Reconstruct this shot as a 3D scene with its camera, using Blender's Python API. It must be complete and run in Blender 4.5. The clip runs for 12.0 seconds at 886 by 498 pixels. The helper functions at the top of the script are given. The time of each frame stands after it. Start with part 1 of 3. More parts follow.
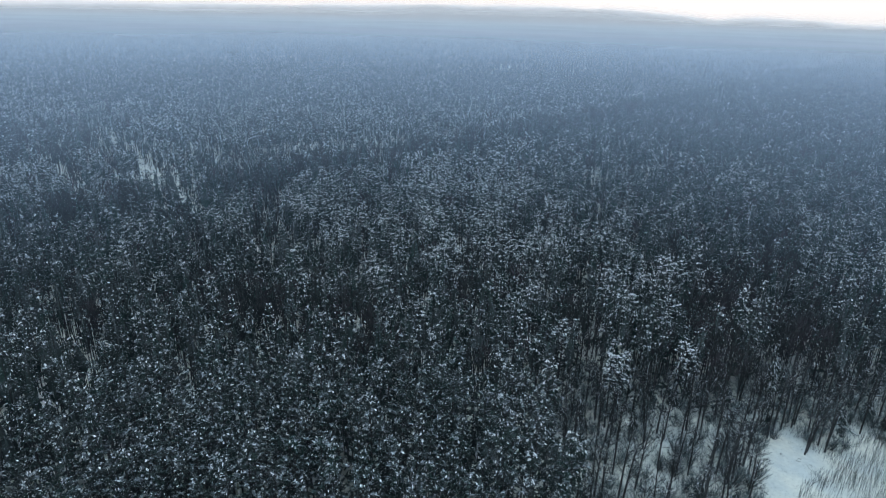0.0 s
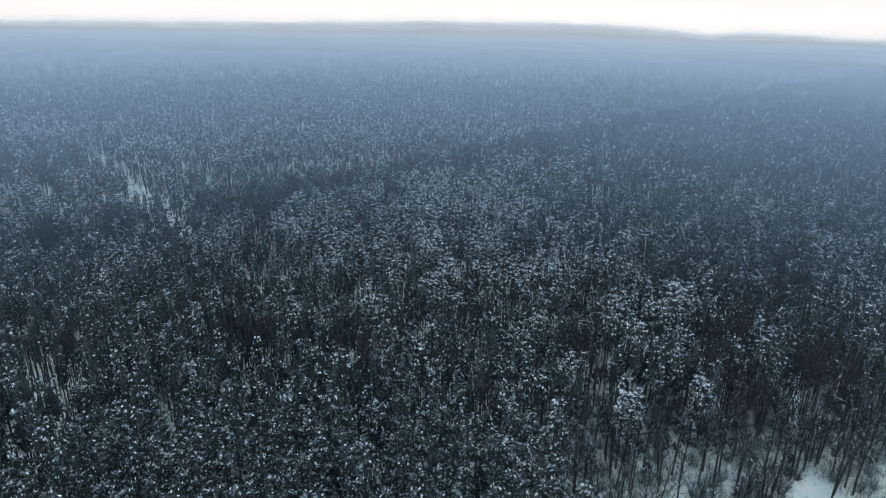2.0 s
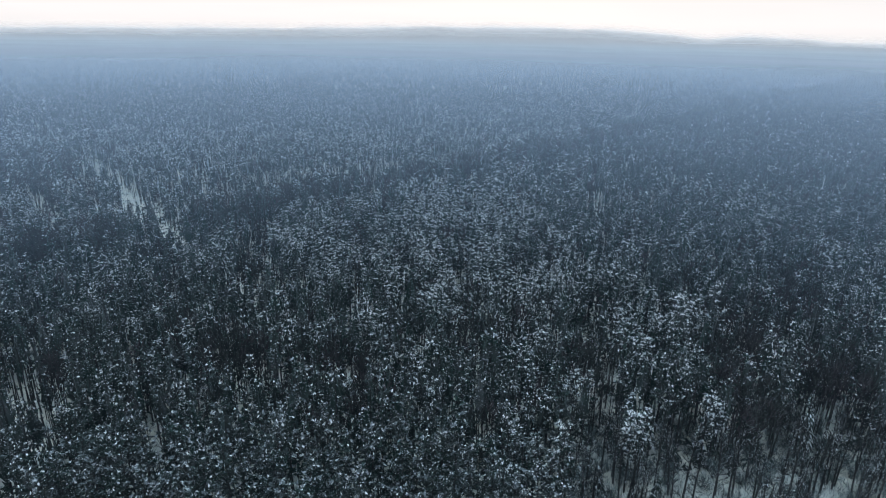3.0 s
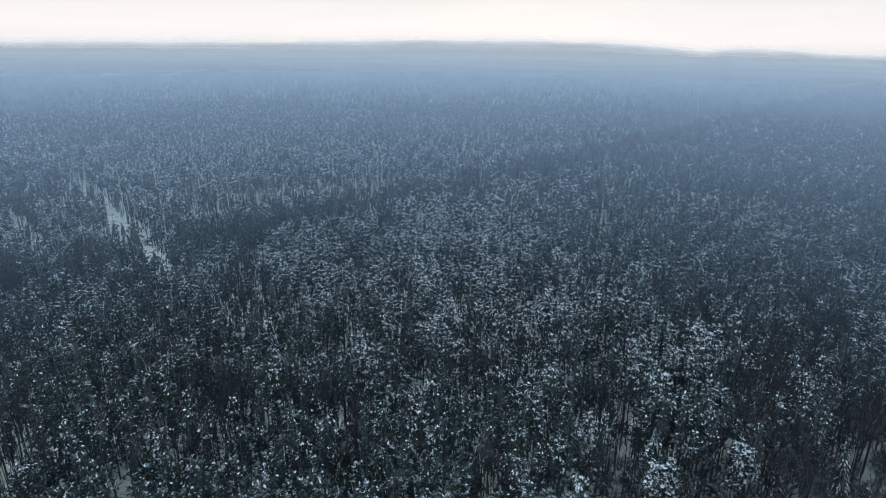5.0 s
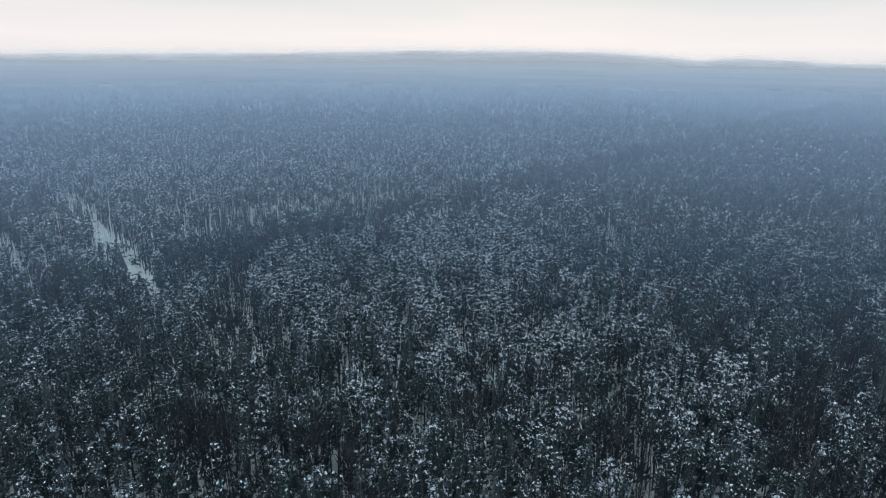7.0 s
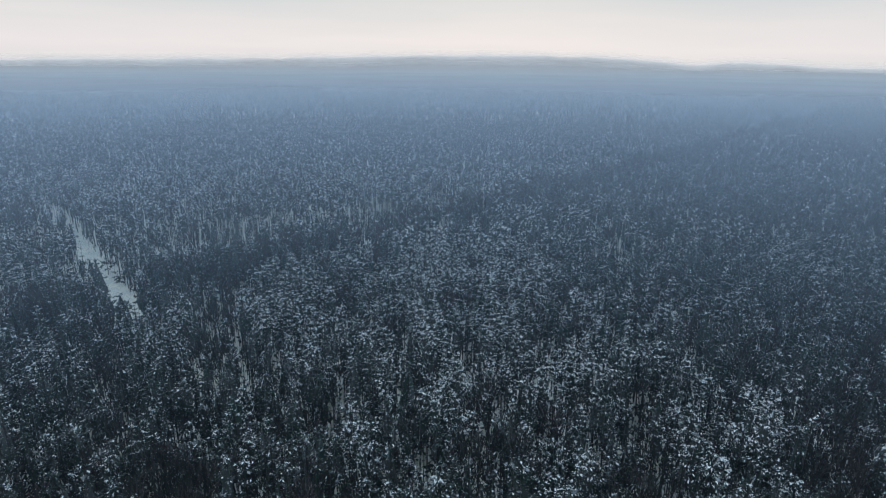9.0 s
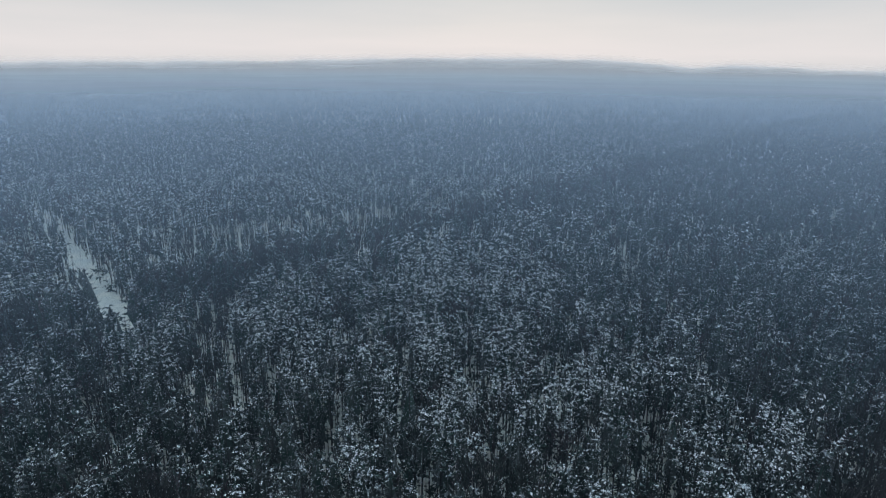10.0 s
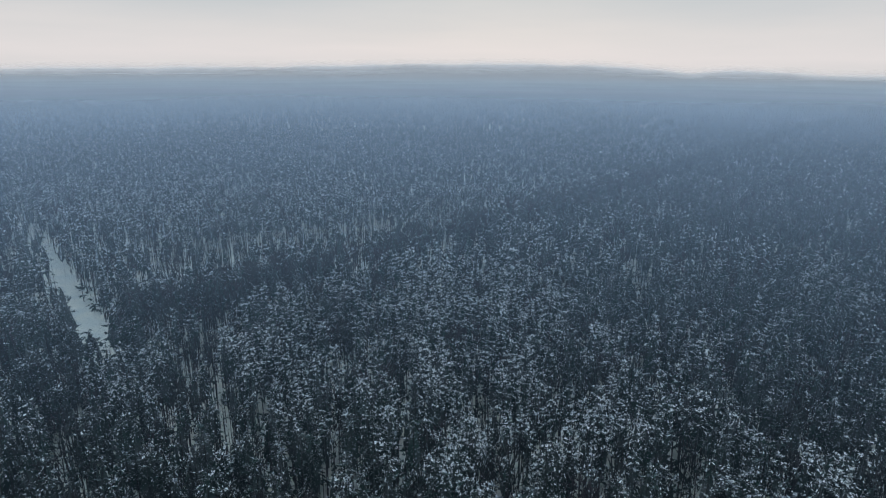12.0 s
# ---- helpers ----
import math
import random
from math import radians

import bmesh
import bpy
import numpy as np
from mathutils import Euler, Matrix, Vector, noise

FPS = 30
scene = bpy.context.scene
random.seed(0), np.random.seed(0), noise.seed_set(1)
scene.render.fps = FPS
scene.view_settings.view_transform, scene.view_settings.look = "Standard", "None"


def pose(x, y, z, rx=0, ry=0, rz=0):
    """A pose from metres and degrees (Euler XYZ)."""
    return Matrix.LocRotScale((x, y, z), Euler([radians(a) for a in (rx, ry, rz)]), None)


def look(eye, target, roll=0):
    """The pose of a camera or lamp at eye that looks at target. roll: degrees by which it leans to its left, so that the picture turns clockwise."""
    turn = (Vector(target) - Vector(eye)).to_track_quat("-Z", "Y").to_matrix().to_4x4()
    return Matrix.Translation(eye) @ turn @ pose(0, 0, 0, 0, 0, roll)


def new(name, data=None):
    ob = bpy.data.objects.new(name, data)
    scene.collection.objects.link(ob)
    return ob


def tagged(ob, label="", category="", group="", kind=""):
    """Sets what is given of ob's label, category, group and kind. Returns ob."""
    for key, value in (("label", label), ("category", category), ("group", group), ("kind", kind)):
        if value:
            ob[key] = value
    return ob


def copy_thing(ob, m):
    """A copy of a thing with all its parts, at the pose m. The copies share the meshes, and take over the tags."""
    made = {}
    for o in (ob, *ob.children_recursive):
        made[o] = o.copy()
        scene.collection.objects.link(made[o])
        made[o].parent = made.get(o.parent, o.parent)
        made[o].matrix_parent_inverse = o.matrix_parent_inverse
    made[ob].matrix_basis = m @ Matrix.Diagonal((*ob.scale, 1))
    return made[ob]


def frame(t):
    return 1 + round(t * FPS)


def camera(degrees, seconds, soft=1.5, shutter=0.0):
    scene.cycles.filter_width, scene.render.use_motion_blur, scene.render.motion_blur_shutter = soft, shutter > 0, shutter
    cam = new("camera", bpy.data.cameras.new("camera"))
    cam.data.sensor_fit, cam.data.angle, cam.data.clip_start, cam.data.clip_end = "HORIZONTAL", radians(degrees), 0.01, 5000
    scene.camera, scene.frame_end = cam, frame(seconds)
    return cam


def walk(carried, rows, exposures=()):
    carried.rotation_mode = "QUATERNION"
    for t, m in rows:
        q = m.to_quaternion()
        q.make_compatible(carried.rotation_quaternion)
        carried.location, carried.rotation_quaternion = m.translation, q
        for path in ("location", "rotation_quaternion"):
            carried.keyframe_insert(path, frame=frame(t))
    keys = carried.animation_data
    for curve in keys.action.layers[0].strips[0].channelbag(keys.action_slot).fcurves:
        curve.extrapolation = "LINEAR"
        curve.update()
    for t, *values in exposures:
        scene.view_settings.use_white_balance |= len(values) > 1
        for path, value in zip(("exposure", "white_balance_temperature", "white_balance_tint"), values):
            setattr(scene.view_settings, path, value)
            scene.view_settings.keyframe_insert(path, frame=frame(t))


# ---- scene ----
cam = camera(71.2, 12.0, soft=1.1)
PATH = [
    (0, (-0.054, -2.253, 72.647), (0.012, -0.391, 71.921), 1.5),
    (0.5, (-0.034, -0.618, 72.707), (0.034, 1.248, 71.991), 1.4),
    (1, (-0.04, 1.104, 72.744), (0.029, 2.975, 72.039), 1.3),
    (1.5, (-0.107, 3.1, 72.777), (-0.036, 4.974, 72.083), 1.3),
    (2, (-0.165, 5.179, 72.824), (-0.09, 7.057, 72.14), 1.2),
    (2.5, (-0.126, 7.466, 72.844), (-0.05, 9.348, 72.169), 1.1),
    (3, (-0.098, 9.82, 72.855), (-0.02, 11.703, 72.187), 1.0),
    (5, (-0.226, 19.66, 72.887), (-0.14, 21.556, 72.256), 0.8),
    (5.5, (-0.287, 22.123, 72.877), (-0.199, 24.022, 72.254), 0.7),
    (6, (-0.331, 24.568, 72.83), (-0.243, 26.468, 72.215), 0.7),
    (6.5, (-0.38, 27.156, 72.854), (-0.291, 29.059, 72.245), 0.6),
    (7, (-0.405, 29.796, 72.885), (-0.316, 31.701, 72.282), 0.6),
    (9, (-1.17, 40.906, 73.315), (-1.071, 42.815, 72.727), 0.5),
    (9.5, (-1.414, 43.831, 73.366), (-1.313, 45.741, 72.782), 0.5),
    (10, (-1.656, 46.68, 73.427), (-1.552, 48.591, 72.846), 0.5),
    (10.5, (-1.86, 49.483, 73.49), (-1.755, 51.396, 72.914), 0.5),
    (11, (-2.093, 52.146, 73.521), (-1.985, 54.06, 72.949), 0.4),
    (11.5, (-2.316, 54.918, 73.531), (-2.207, 56.832, 72.964), 0.4),
    (12, (-2.575, 57.63, 73.541), (-2.464, 59.545, 72.977), 0.4),
]
walk(cam, [(t, look(eye, target, roll)) for t, eye, target, roll in PATH], [(0, 0.24), (3, 0.19), (6.5, 0.08), (12, -0.26)])

# ---- world, sun ----
SUN_ELEVATION, SUN_AZIMUTH = 14, 8      # low behind the cloud, ahead of the flight

world = bpy.data.worlds.new("overcast_sky")
scene.world = world
world.use_nodes = True
wn, wl = world.node_tree.nodes, world.node_tree.links
wn.clear()
w_out = wn.new("ShaderNodeOutputWorld")
w_sky = wn.new("ShaderNodeTexSky")
w_sky.sky_type, w_sky.sun_disc = "NISHITA", False
w_sky.sun_elevation, w_sky.sun_rotation = radians(SUN_ELEVATION), radians(SUN_AZIMUTH)
w_sky.dust_density, w_sky.air_density = 3.0, 1.0
w_bg = wn.new("ShaderNodeBackground")
w_bg.inputs["Strength"].default_value = 0.05
w_co = wn.new("ShaderNodeTexCoord")
w_sep = wn.new("ShaderNodeSeparateXYZ")
wl.new(w_co.outputs["Generated"], w_sep.inputs[0])
w_map = wn.new("ShaderNodeMapping")
w_map.inputs["Scale"].default_value = (2.2, 2.2, 15)
wl.new(w_co.outputs["Generated"], w_map.inputs[0])
w_noise = wn.new("ShaderNodeTexNoise")
w_noise.inputs["Scale"].default_value, w_noise.inputs["Detail"].default_value = 1.6, 5
wl.new(w_map.outputs[0], w_noise.inputs["Vector"])
w_off = wn.new("ShaderNodeMath")
w_off.operation = "MULTIPLY_ADD"
w_off.inputs[1].default_value, w_off.inputs[2].default_value = 0.06, -0.03
wl.new(w_noise.outputs["Fac"], w_off.inputs[0])
w_add = wn.new("ShaderNodeMath")
wl.new(w_sep.outputs["Z"], w_add.inputs[0])
wl.new(w_off.outputs[0], w_add.inputs[1])
w_ramp = wn.new("ShaderNodeValToRGB")
w_ramp.color_ramp.elements[0].position, w_ramp.color_ramp.elements[0].color = 0.0, (0.90, 0.87, 0.87, 1)
w_ramp.color_ramp.elements[1].position, w_ramp.color_ramp.elements[1].color = 1.0, (0.74, 1.045, 1.29, 1)
for p, c in ((0.022, (0.97, 0.92, 0.915, 1)), (0.05, (0.89, 0.87, 0.87, 1)), (0.10, (0.73, 0.77, 0.80, 1)), (0.3, (0.66, 0.82, 0.98, 1))):
    w_ramp.color_ramp.elements.new(p).color = c
wl.new(w_add.outputs[0], w_ramp.inputs[0])
w_cloud = wn.new("ShaderNodeBackground")
w_cloud.inputs["Strength"].default_value = 0.95
wl.new(w_ramp.outputs[0], w_cloud.inputs["Color"])
w_mix = wn.new("ShaderNodeMixShader")
w_mix.inputs[0].default_value = 0.98
wl.new(w_sky.outputs[0], w_bg.inputs["Color"])
wl.new(w_bg.outputs[0], w_mix.inputs[1])
wl.new(w_cloud.outputs[0], w_mix.inputs[2])
wl.new(w_mix.outputs[0], w_out.inputs["Surface"])

sun = new("sun", bpy.data.lights.new("sun", "SUN"))
sun.data.energy, sun.data.angle, sun.data.color = 0.5, radians(25), (1.0, 0.95, 0.9)
sa, se = radians(SUN_AZIMUTH), radians(SUN_ELEVATION)
sun.matrix_world = look((math.sin(sa) * 300 * math.cos(se), math.cos(sa) * 300 * math.cos(se), 300 * math.sin(se)), (0, 0, 0))


# ---- materials ----
def material(name, colour, second, scale, rough=0.85, bump=0.0, island=0.0, fine=0.0, objects=0.0, specks=None):
    """A surface of two colours mixed by noise of that scale (1/m), with finer noise, bump and variation from piece to piece."""
    m = bpy.data.materials.new(name)
    m.use_nodes = True
    n, l = m.node_tree.nodes, m.node_tree.links
    bsdf = n["Principled BSDF"]
    bsdf.inputs["Roughness"].default_value = rough
    bsdf.inputs["Specular IOR Level"].default_value = 0.2
    geo = n.new("ShaderNodeNewGeometry")
    big = n.new("ShaderNodeTexNoise")
    big.inputs["Scale"].default_value, big.inputs["Detail"].default_value = scale, 4
    l.new(geo.outputs["Position"], big.inputs["Vector"])
    curve = n.new("ShaderNodeMapRange")
    curve.inputs["From Min"].default_value, curve.inputs["From Max"].default_value = 0.35, 0.65
    l.new(big.outputs["Fac"], curve.inputs["Value"])
    mix = n.new("ShaderNodeMix")
    mix.data_type = "RGBA"
    mix.inputs["A"].default_value, mix.inputs["B"].default_value = (*colour, 1), (*second, 1)
    l.new(curve.outputs[0], mix.inputs["Factor"])
    last = mix.outputs["Result"]
    for amount, source in ((island, geo.outputs["Random Per Island"]), (objects, None), (fine, None)):
        if not amount:
            continue
        if source is None and amount == objects and objects:
            source = n.new("ShaderNodeObjectInfo").outputs["Random"]
        elif source is None:
            small = n.new("ShaderNodeTexNoise")
            small.inputs["Scale"].default_value, small.inputs["Detail"].default_value = scale * 9, 3
            l.new(geo.outputs["Position"], small.inputs["Vector"])
            source = small.outputs["Fac"]
        rng = n.new("ShaderNodeMapRange")
        rng.inputs["To Min"].default_value, rng.inputs["To Max"].default_value = 1 - amount, 1 + amount
        l.new(source, rng.inputs["Value"])
        hsv = n.new("ShaderNodeHueSaturation")
        l.new(rng.outputs[0], hsv.inputs["Value"])
        l.new(last, hsv.inputs["Color"])
        last = hsv.outputs["Color"]
    if specks:
        tone, per_metre, level = specks
        dots = n.new("ShaderNodeTexNoise")
        dots.inputs["Scale"].default_value, dots.inputs["Detail"].default_value = per_metre, 2
        l.new(geo.outputs["Position"], dots.inputs["Vector"])
        step = n.new("ShaderNodeMapRange")
        step.inputs["From Min"].default_value, step.inputs["From Max"].default_value = level - 0.03, level + 0.03
        l.new(dots.outputs["Fac"], step.inputs["Value"])
        over = n.new("ShaderNodeMix")
        over.data_type = "RGBA"
        over.inputs["B"].default_value = (*tone, 1)
        l.new(step.outputs[0], over.inputs["Factor"])
        l.new(last, over.inputs["A"])
        last = over.outputs["Result"]
    l.new(last, bsdf.inputs["Base Color"])
    if bump:
        bn = n.new("ShaderNodeTexNoise")
        bn.inputs["Scale"].default_value, bn.inputs["Detail"].default_value = scale * 6, 5
        l.new(geo.outputs["Position"], bn.inputs["Vector"])
        b = n.new("ShaderNodeBump")
        b.inputs["Strength"].default_value, b.inputs["Distance"].default_value = bump, 0.2
        l.new(bn.outputs["Fac"], b.inputs["Height"])
        l.new(b.outputs[0], bsdf.inputs["Normal"])
    return m


SNOW_GROUND = material("snow_ground", (0.78, 0.74, 0.65), (0.62, 0.63, 0.60), 0.14, 0.7, 0.5, 0, 0.2)
SNOW = material("crown_snow", (0.83, 0.84, 0.85), (0.72, 0.74, 0.76), 0.3, 0.7, 0.3, 0.12, specks=((0.16, 0.18, 0.18), 2.4, 0.6))
NEEDLES = material("pine_needles", (0.024, 0.050, 0.044), (0.076, 0.086, 0.089), 0.24, 0.8, 0, 0.35, specks=((0.28, 0.31, 0.33), 2.6, 0.62))
SPRUCE = material("spruce_needles", (0.028, 0.046, 0.043), (0.040, 0.056, 0.051), 0.12, 0.8, 0, 0.3, specks=((0.45, 0.48, 0.5), 3.6, 0.67))
BARK = material("dark_bark", (0.036, 0.037, 0.038), (0.058, 0.058, 0.060), 0.9, 0.9, 0.4, 0.2)
TWIG = material("bare_twig", (0.024, 0.028, 0.031), (0.042, 0.046, 0.050), 0.5, 0.9, 0, 0.3)
BRUSH = material("frosty_brush", (0.09, 0.12, 0.125), (0.20, 0.245, 0.25), 0.4, 0.9, 0, 0.3)
SAPLING = material("grey_sapling", (0.085, 0.10, 0.10), (0.17, 0.19, 0.19), 0.5, 0.9, 0, 0.3)
STRAW = material("dry_reed", (0.14, 0.13, 0.11), (0.24, 0.23, 0.20), 0.6, 0.9, 0, 0.3)
ALDER = material("alder_twigs", (0.068, 0.058, 0.066), (0.034, 0.044, 0.042), 0.16, 0.9, 0, 0.25)
FROST = material("frosted_needles", (0.13, 0.15, 0.16), (0.26, 0.29, 0.31), 0.2, 0.85, 0, 0.4, specks=((0.7, 0.73, 0.76), 3.0, 0.58))
CANOPY = material("far_canopy", (0.08, 0.095, 0.10), (0.19, 0.21, 0.22), 0.11, 0.9, 0, 0, 0.5)


def haze_veil_material():
    m = bpy.data.materials.new("distance_haze")
    m.use_nodes = True
    n, l = m.node_tree.nodes, m.node_tree.links
    n.clear()
    out = n.new("ShaderNodeOutputMaterial")
    geo = n.new("ShaderNodeNewGeometry")
    flat = n.new("ShaderNodeVectorMath")
    flat.operation = "MULTIPLY"
    flat.inputs[1].default_value = (1, 1, 0)
    middle = n.new("ShaderNodeVectorMath")
    middle.operation = "SUBTRACT"
    middle.inputs[1].default_value = (0, 27, 0)
    l.new(geo.outputs["Position"], middle.inputs[0])
    l.new(middle.outputs[0], flat.inputs[0])
    far = n.new("ShaderNodeVectorMath")
    far.operation = "LENGTH"
    l.new(flat.outputs[0], far.inputs[0])

    def maths(op, a, b):
        k = n.new("ShaderNodeMath")
        k.operation = op
        for socket, v in zip(k.inputs, (a, b)):
            if isinstance(v, (int, float)):
                socket.default_value = v
            elif v is not None:
                l.new(v, socket)
        return k.outputs[0]

    # opacity rises with plan distance, imitating the depth of hazy air
    past = maths("SUBTRACT", far.outputs["Value"], VEIL_START)
    bend = maths("SQRT", maths("ADD", maths("MULTIPLY", past, past), VEIL_SOFT * VEIL_SOFT), None)
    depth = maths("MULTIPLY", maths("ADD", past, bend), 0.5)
    clear = maths("EXPONENT", maths("MULTIPLY", depth, -1 / VEIL_LENGTH / VEIL_LAYERS), None)
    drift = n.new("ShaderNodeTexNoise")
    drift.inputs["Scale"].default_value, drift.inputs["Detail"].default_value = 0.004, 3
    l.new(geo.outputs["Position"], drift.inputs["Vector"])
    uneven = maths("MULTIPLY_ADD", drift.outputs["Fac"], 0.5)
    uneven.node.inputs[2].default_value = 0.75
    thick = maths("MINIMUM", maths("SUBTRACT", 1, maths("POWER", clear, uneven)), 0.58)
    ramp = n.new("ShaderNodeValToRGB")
    for e, (p, tone) in zip(ramp.color_ramp.elements, (HAZE_TONES[0], HAZE_TONES[-1])):
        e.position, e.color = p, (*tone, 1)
    for p, tone in HAZE_TONES[1:-1]:
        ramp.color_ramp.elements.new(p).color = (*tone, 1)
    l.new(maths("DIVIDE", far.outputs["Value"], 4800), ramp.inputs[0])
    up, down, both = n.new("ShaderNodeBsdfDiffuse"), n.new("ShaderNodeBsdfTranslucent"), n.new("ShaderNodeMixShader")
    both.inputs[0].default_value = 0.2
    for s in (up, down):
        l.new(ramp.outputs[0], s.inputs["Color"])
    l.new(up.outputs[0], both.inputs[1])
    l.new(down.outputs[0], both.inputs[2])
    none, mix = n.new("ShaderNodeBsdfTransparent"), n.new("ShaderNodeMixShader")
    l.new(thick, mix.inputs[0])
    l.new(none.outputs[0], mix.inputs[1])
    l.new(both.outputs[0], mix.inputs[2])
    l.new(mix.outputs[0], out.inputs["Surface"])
    return m


# distance haze put into the veils' opacity and colour, blue near, pale far
VEIL_LAYERS = 4
VEIL_START, VEIL_LENGTH, VEIL_SOFT = 108, 640, 26
HAZE_TONES = ((0.03, (0.53, 0.67, 0.85)), (0.06, (0.58, 0.69, 0.86)), (0.25, (0.71, 0.73, 0.79)), (0.5, (0.74, 0.72, 0.74)), (0.9, (0.82, 0.71, 0.66)))
HAZE_VEIL = haze_veil_material()


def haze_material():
    m = bpy.data.materials.new("crest_haze")
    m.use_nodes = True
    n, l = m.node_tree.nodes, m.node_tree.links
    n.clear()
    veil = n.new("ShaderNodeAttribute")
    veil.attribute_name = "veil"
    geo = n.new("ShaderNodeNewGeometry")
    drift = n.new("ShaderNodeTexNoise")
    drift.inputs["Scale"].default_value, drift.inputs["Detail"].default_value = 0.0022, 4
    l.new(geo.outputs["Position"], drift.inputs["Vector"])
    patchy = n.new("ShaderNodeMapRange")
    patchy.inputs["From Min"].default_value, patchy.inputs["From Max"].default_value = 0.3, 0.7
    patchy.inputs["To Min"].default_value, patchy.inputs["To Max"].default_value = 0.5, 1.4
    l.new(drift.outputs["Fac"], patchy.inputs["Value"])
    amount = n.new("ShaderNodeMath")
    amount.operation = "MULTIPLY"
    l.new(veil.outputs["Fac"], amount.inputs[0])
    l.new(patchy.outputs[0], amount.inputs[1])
    # pale haze colour of the sheet that softens the hill crest
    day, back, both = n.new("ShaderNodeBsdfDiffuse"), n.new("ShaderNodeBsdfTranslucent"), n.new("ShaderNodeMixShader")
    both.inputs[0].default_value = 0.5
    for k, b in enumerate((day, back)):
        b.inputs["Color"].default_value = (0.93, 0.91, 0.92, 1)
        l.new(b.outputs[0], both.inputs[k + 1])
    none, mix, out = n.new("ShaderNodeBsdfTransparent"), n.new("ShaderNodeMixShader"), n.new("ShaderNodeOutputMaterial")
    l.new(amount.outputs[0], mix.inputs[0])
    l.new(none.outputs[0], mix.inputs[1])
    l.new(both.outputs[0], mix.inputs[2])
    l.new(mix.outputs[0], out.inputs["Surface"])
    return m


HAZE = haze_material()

# ---- the lie of the land ----
HILL = ((-180, 10), (-45, 20), (-32, 30), (-16, 44), (-6.3, 58), (-1, 73), (7, 77), (15, 76), (18.4, 62), (24.3, 27), (26.8, 44), (30.7, 36),
        (34.6, 18), (39, 10), (60, 10), (180, 10))


def rise(x, y):
    """Height of the far hill over the plain, by bearing and distance."""
    r, a = np.hypot(x, y), np.degrees(np.arctan2(x, y))
    s = np.clip((r - 2300) / 2300, 0, 1)
    lumps = 1.6 * np.sin(a * 0.7 + 1) + 1.8 * np.sin(a * 1.27) + 1.2 * np.sin(a * 2.0 + 2)
    return (np.interp(a, [h[0] for h in HILL], [h[1] for h in HILL]) + lumps) * s * s * (3 - 2 * s)


def ground_z(x, y):
    near = 0.45 * np.sin(x * 0.11 + 1.3) * np.sin(y * 0.083) + 0.25 * np.sin(x * 0.31 + y * 0.23)
    return near + np.maximum(rise(x, y) - 16, 0)


def link_mesh(name, verts, tris, mats, slots, parent=None, smooth=False):
    """A mesh object from arrays of points, triangles and material numbers."""
    me = bpy.data.meshes.new(name)
    me.vertices.add(len(verts))
    me.vertices.foreach_set("co", np.asarray(verts, np.float32).ravel())
    tris = np.asarray(tris, np.int32)
    me.loops.add(tris.size)
    me.loops.foreach_set("vertex_index", tris.ravel())
    me.polygons.add(len(tris))
    me.polygons.foreach_set("loop_start", np.arange(0, tris.size, 3, dtype=np.int32))
    if slots is not None:
        for s in slots:
            me.materials.append(s)
        me.polygons.foreach_set("material_index", np.asarray(mats, np.int32))
    me.polygons.foreach_set("use_smooth", np.full(len(tris), smooth))
    me.update(calc_edges=True)
    me.validate()
    ob = new(name, me)
    ob.parent = parent
    return ob


def ring_sheet(name, radii, steps, height, slot, smooth=True):
    """A round sheet of rings about the origin; height(x, y) gives z."""
    a = np.linspace(0, 2 * np.pi, steps, endpoint=False)
    x, y = np.outer(radii, np.sin(a)).ravel(), np.outer(radii, np.cos(a)).ravel()
    i, j = np.meshgrid(np.arange(len(radii) - 1), np.arange(steps), indexing="ij")
    p, q = (i * steps + j).ravel(), (i * steps + (j + 1) % steps).ravel()
    tris = np.vstack((np.stack((p, q, q + steps), 1), np.stack((p, q + steps, p + steps), 1)))[:, ::-1]
    return link_mesh(name, np.stack((x, y, height(x, y)), 1), tris, np.zeros(len(tris)), [slot], smooth=smooth)


rng = np.random.default_rng(7)
radii = np.concatenate(([0.5], np.arange(6, 330, 6), 330 * 1.05 ** np.arange(0, 55), [4850]))
ground = ring_sheet("ground", radii, 260, ground_z, SNOW_GROUND)
tagged(ground, "level snow-covered forest floor running to low hills", "ground", kind="structure")


# ---- stands, rides and gaps ----
def near_line(x, y, pts):
    """Distance from a polyline in plan."""
    best = np.full(np.shape(x), 1e9)
    for (ax, ay), (bx, by) in zip(pts, pts[1:]):
        t = np.clip(((x - ax) * (bx - ax) + (y - ay) * (by - ay)) / ((bx - ax) ** 2 + (by - ay) ** 2), 0, 1)
        best = np.minimum(best, np.hypot(x - ax - t * (bx - ax), y - ay - t * (by - ay)))
    return best


RIDE = ((-78, 200), (-93, 226), (-108, 245), (-130, 276), (-150, 306), (-175, 337), (-213, 383), (-320, 515))
GLADE = ((-27, 149), (-33, 158), (-42, 172), (-54, 190), (-66, 207))
SIDE_GLADE = ((-86, 129), (-72, 110), (-58, 93))
SIDE_RIDE = ((-120, 216), (-134, 231), (-160, 260))
STRIP = ((-150, 272), (-112, 282), (-72, 288), (-34, 310), (-5, 322))
EDGE = ((-110, 165), (-73, 203), (-5, 265), (120, 385), (370, 640), (700, 980))
